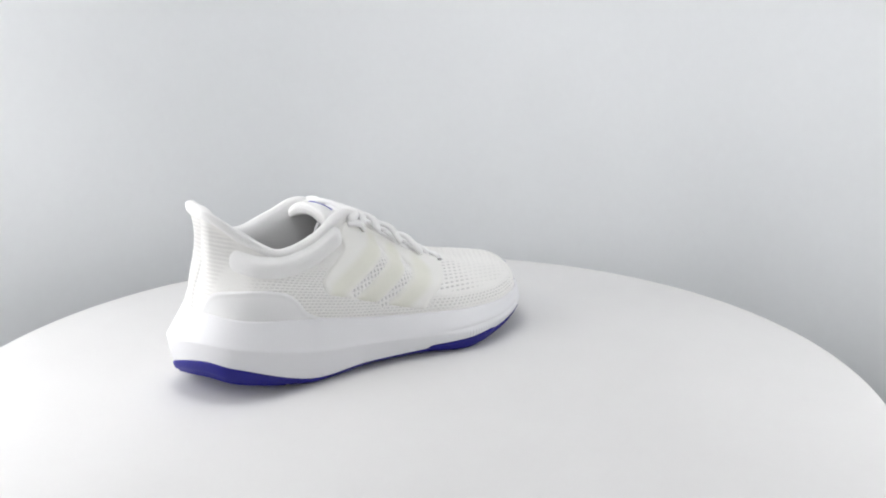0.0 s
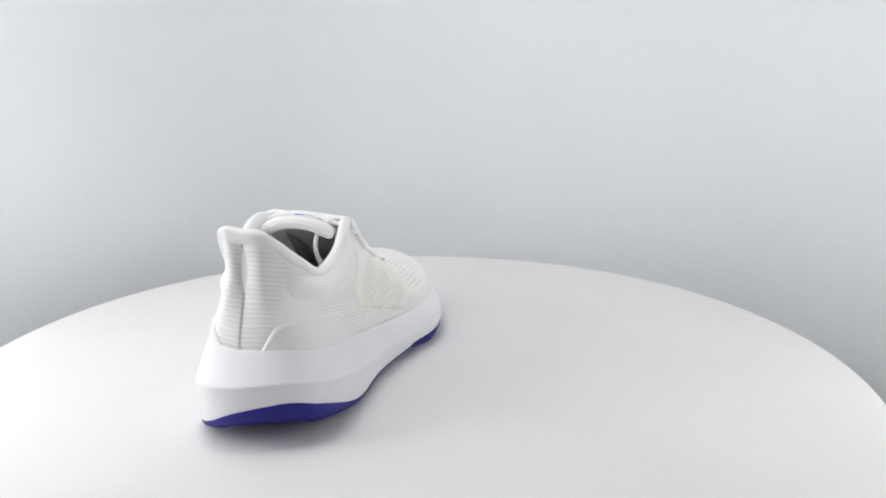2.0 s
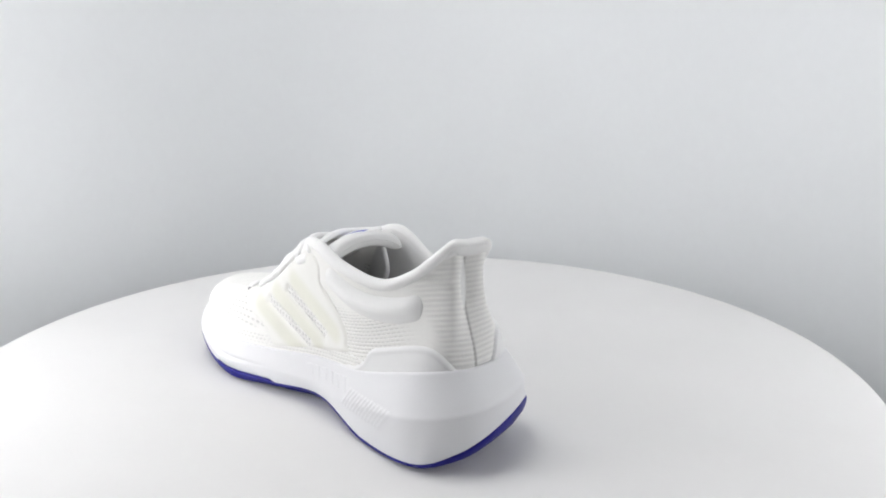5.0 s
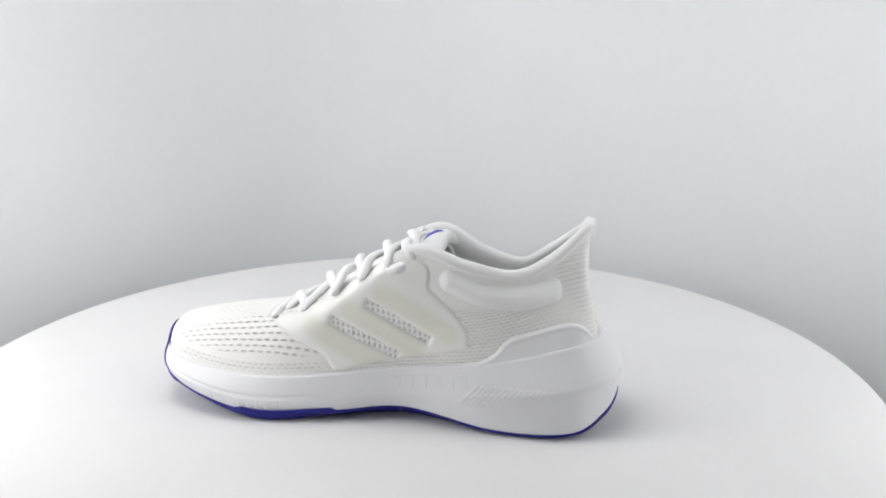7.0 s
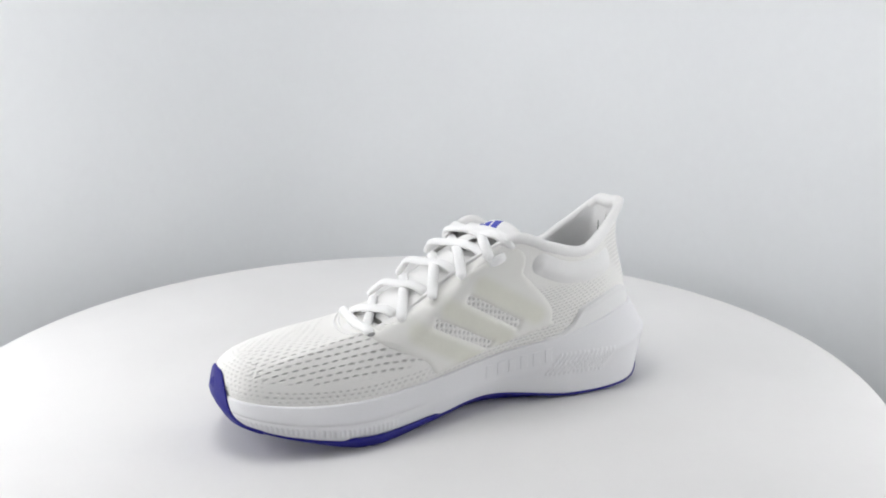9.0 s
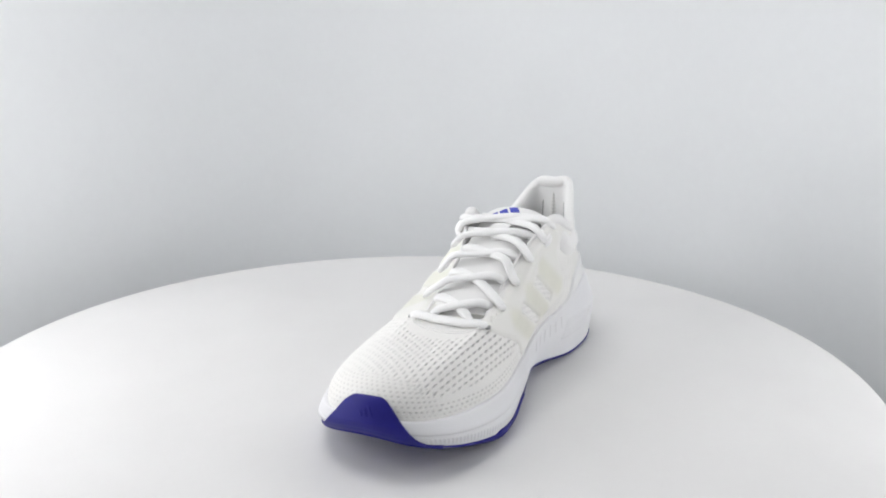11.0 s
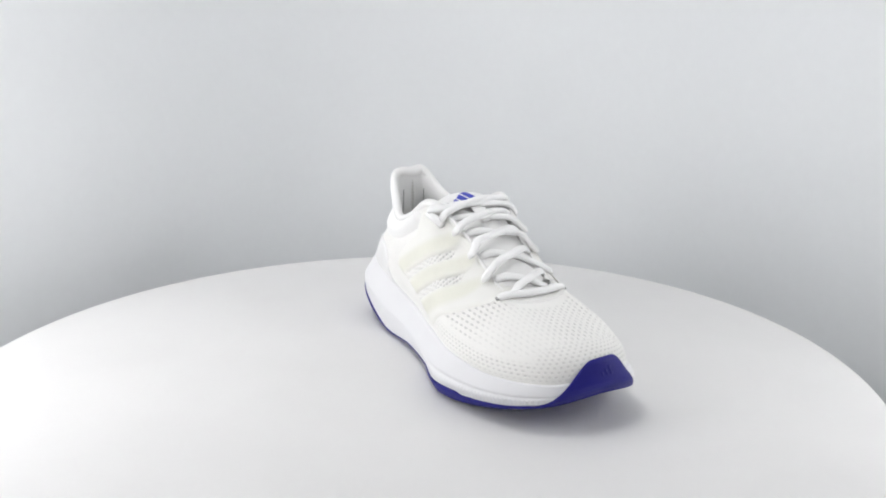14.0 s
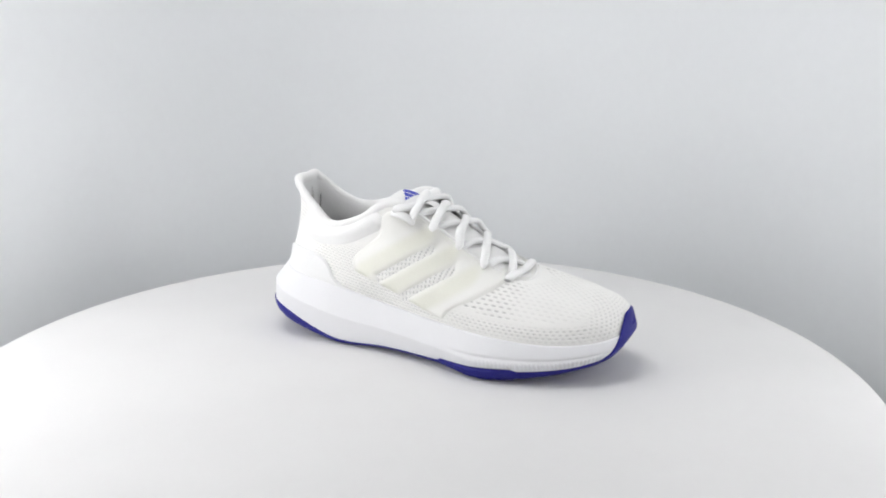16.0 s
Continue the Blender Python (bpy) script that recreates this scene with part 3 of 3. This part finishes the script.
def tongue():
    s = np.linspace(0, 1, 90)
    q = np.linspace(-1, 1, 50)
    S, Q = np.meshgrid(s, q, indexing="ij")
    top = tongue_point(S, Q)
    thick = 3.0 + 6.0 * smoothstep(S, 0.6, 0.92)
    round_end = np.sqrt(np.clip(1 - np.clip((S - 0.94) / 0.06, 0, 1) ** 2, 0.0002, 1)) * np.sqrt(np.clip(1 - np.abs(Q) ** 8, 0.02, 1))
    N = normals(top, False)
    if N[45, 25, 2] < 0:
        N = -N
    outer = top + N * (0.5 * thick * round_end)[..., None]
    under = top - N * (0.5 * thick * round_end)[..., None]
    P = np.concatenate([outer, under[:, ::-1]], 1)
    grid_closed = np.concatenate([P, P[:, :1]], 1)
    ob = grid("tongue", grid_closed * MM, SMOOTH, shoe, "padded white tongue with a printed emblem patch")
    # emblem patch and three slanted bars
    tree = BVHTree.FromPolygons([Vector(p) for p in outer.reshape(-1, 3)], grid_faces(90, 50, False))

    def patch(name, corners, lift, mat, parent, label):
        n = 8
        A, B, C, D = (np.array(c, float) for c in corners)
        verts, faces = [], []
        for i in range(n + 1):
            for j in range(n + 1):
                f, g = i / n, j / n
                p = (A * (1 - f) + B * f) * (1 - g) + (D * (1 - f) + C * f) * g
                hit, nor, _, _ = tree.ray_cast(Vector((p[0], p[1], 300)), Vector((0, 0, -1)))
                if hit is None:
                    hit, nor, _, _ = tree.find_nearest(Vector((p[0], p[1], 115)))
                nor = nor if nor.z > 0 else -nor
                edge = lift if 0 < i < n and 0 < j < n else lift * 0.55
                verts.append(np.array(hit + nor * edge) * MM)
        for i in range(n):
            for j in range(n):
                faces.append((i * (n + 1) + j, (i + 1) * (n + 1) + j, (i + 1) * (n + 1) + j + 1, i * (n + 1) + j + 1))
        return mesh_object(name, verts, faces, mat, parent, label)

    patch("emblem_patch", [(106.5, -11), (106.5, 19), (127, 19), (127, -11)], 0.5, SMOOTH, ob, "white woven patch")
    for a, b, c, d in (((107.6, 4.6), (118.5, 12.0), (118.5, 5.0), (110.4, -0.6)), ((111.4, -1.6), (118.5, 3.4), (118.5, -3.2), (115.0, -5.8)),
                       ((115.4, -6.8), (118.5, -4.6), (118.5, -9.5), (117.2, -10.2))):
        patch("emblem_bar", [a, b, c, d], 0.9, LOGO, ob, "blue printed bar")
    # keeper loop for the laces
    keep = [tongue_point(np.array(0.54 + 0.02 * k), np.array(0.0)) + np.array([0, 0, 2.2 + 3.0 * math.sin(math.pi * k / 6)]) for k in range(7)]
    sweep("lace_keeper", keep, 6.0, 0.7, SMOOTH, "white woven lace keeper loop")


tongue()

# ---- laces ----
EYELET_X = [208, 190, 171, 152, 134, 118]


def eyelets(side):
    zs = [61.5, 66, 75.5, 86.5, 96.5, 102]
    ys = [29, 31, 33, 34, 35, 34.5] if side > 0 else [-23.5, -25, -27, -29, -30, -30.5]
    out = []
    for x, y, z in zip(EYELET_X, ys, zs):
        hit, nor, _, _ = SKIN.find_nearest(Vector((x, y, z)))
        nor = nor if nor.z > 0 else -nor
        out.append((np.array(hit), np.array(nor)))
    return out


def laces():
    right, left = eyelets(-1), eyelets(1)

    def clear(p, gap):
        """Lifts a point of the cord off the lace stay."""
        for _ in range(3):
            hit, nor, _, far = SKIN.find_nearest(Vector(p))
            nor = np.array(nor if nor.z > 0 else -nor)
            d = float((p - np.array(hit)) @ nor)
            if far > 14 or d >= gap:
                break
            p = p + nor * (gap - d)
        return p

    def under(e):
        """The place beneath the throat's edge beside an eyelet."""
        u = np.linspace(5.0, 9.0, 200) if e[0][1] < 4 else np.linspace(9.0, 13.0, 200)
        edge = loop(OPENING, u)
        k = int(np.argmin(np.abs(edge[:, 0] - e[0][0])))
        return edge[k] - plan_out(OPENING, u)[k] * 1.0 + np.array([0, 0, -4.5]), e[1]

    def bed(x, y):
        """The height of the tongue under a strand."""
        line = np.array(TONGUE)[::-1]
        share = np.interp(x, line[:, 0], np.linspace(1, 0, len(line)))
        q = min(1.0, abs(y - 4.0) / (20.5 + 5.5 * float(smoothstep(share, 0.5, 1.0))))
        z = np.interp(x, line[:, 0], line[:, 2]) + 0.58 * (3.0 + 6.0 * float(smoothstep(share, 0.6, 0.92)))
        return z - (4.0 + 4.5 * float(smoothstep(share, 0.55, 1.0))) * q ** 2.3

    def strand(a, b, gap_above, shift=0.0, tuck=True, emerge=False):
        (pa, na), (pb, nb) = (under(a) if emerge else a), (under(b) if tuck else b)
        pts = []
        for f in np.linspace(0, 1, 26):
            p = pa * (1 - f) + pb * f
            n = unit(na * (1 - f) + nb * f)
            arch = math.sin(math.pi * f)
            p = p + n * (0.8 + 1.2 * min(1, 8 * f, 8 * (1 - f)))
            p[0] += shift * arch
            p[2] = max(p[2], bed(p[0], p[1]) + gap_above * min(1, 4 * arch))
            gap = 2.5 * min(1, 0.25 + 8 * f, 0.25 + 8 * (1 - f))
            pts.append(p if tuck and (f > 0.5 or emerge) else clear(p, gap))
        pts = np.array(pts)
        for _ in range(9):
            pts[1:-1] = 0.25 * pts[:-2] + 0.5 * pts[1:-1] + 0.25 * pts[2:]
        return pts

    def cord(path):
        ups = []
        for p in path:
            k = (p[1] - 4) / 34
            ups.append(unit(np.array([0.35, 0.9 * k, 0.9])))
        sweep("lace", path, 3.15, 2.1, LACE, up=ups, nseg=12)

    cord(strand(right[0], left[0], 2.2, 2.0, False))
    for i in range(5):
        high, low = ((4.6, 2.2), (5.4, 2.4), (5.8, 2.4), (5.8, 2.4), (5.4, 2.4))[i]
        cord(strand(right[i], left[i + 1], high, 1.5, True, i == 0))
        cord(strand(left[i], right[i + 1], low, -1.5, True, i == 0))
    cord(strand(right[5], left[5], 3.6, 9.0, False))
    # short upright loops that hold the top crossing
    for e4, e5 in ((right[4], right[5]), (left[4], left[5])):
        a, b = e4[0] + e4[1] * 2.5, e5[0] + e5[1] * 3.0
        pts = [a * (1 - f) + b * f + (e4[1] * 3.5 * math.sin(math.pi * f)) + np.array([0, -3.0 * np.sign(a[1]), 1.5]) for f in np.linspace(-0.05, 1.1, 16)]
        sweep("lace", pts, 3.0, 1.8, LACE, up=tuple(e4[1]), nseg=10)


laces()


def eyelet_ends():
    """The dark pressed holes where the lowest bar of the lace goes in."""
    for side in (-1, 1):
        p, n = eyelets(side)[0]
        way = unit(np.cross(n, np.array([1.0, 0, 0])))
        pts = [p + n * 0.9 + way * (k - 1.5) * 0.9 for k in range(4)]
        sweep("eyelet", pts, 2.4, 0.8, SEAM, "small grey pressed eyelet", up=tuple(n), nseg=8)


eyelet_ends()


def throat_seams():
    for grow in (7.0, 9.5):
        pts = []
        for f in np.linspace(-1, 1, 40):
            a = f * 1.25
            x, y = 209 + grow * math.cos(a) * 1.2, 4 + (15 + grow) * math.sin(a)
            hit, nor, _, _ = SKIN.ray_cast(Vector((x, y, 200)), Vector((0, 0, -1)))
            if hit is not None:
                pts.append(np.array(hit) + np.array([0, 0, 0.05]))
        sweep("throat_seam", pts, 0.5, 0.22, SMOOTH, "fine raised white seam", nseg=6)


throat_seams()


def lace_tail():
    line = bend([(122, -16, 111), (112, -12, 108), (106, -10, 100), (105, -11, 90), (111, -13, 80)], 8)
    sweep("lace", line, 1.8, 1.4, LACE, "white lace end tucked inside the collar", up=(0, 1, 0.2), nseg=10)


lace_tail()


def raised_marks():
    """Unreadable raised marks on the inner side of the midsole, as plain bars."""
    for k in range(6):
        x = 131 - 8.2 * k
        u = np.interp(x, [75, 125, 170], [15.0, 14.0, 13.0])
        a, b = loop(TOP_EDGE, np.array([u]))[0], loop(BULGE, np.array([u]))[0]
        verts = []
        for f in (0.30, 0.80):
            for dx in (-2.4, 2.4):
                uu = np.interp(x + dx, [75, 125, 170], [15.0, 14.0, 13.0])
                p = loop(TOP_EDGE, np.array([uu]))[0] * (1 - f) + loop(BULGE, np.array([uu]))[0] * f
                verts += [p + np.array([0, -0.6, 0]), p + np.array([0, 0.25, 0])]
        bm = bmesh.new()
        vs = [bm.verts.new(Vector(v) * MM) for v in verts]
        bmesh.ops.convex_hull(bm, input=vs)
        bmesh.ops.bevel(bm, geom=list(bm.edges), offset=0.0002, segments=1, affect="EDGES")
        part("raised_mark", bm, FOAM, shoe)


raised_marks()


# ---- the turn ----
PHI, PIVOT = 37.0325, Vector((-0.15467, -0.03963, 0.0))


def angle(t):
    return 18.36965 * t + 0.0044558 * (t - 8) ** 2


def motions():
    turn, ride = [], []
    for k in range(65):
        t = k / 4
        r = Matrix.Rotation(radians(angle(t)), 4, "Z")
        turn.append((t, Matrix.Translation((0, 0, -0.022)) @ r))
        ride.append((t, r @ Matrix.Translation(PIVOT) @ Matrix.Rotation(radians(PHI), 4, "Z")))
    walk(table, turn)
    walk(shoe, ride)


motions()
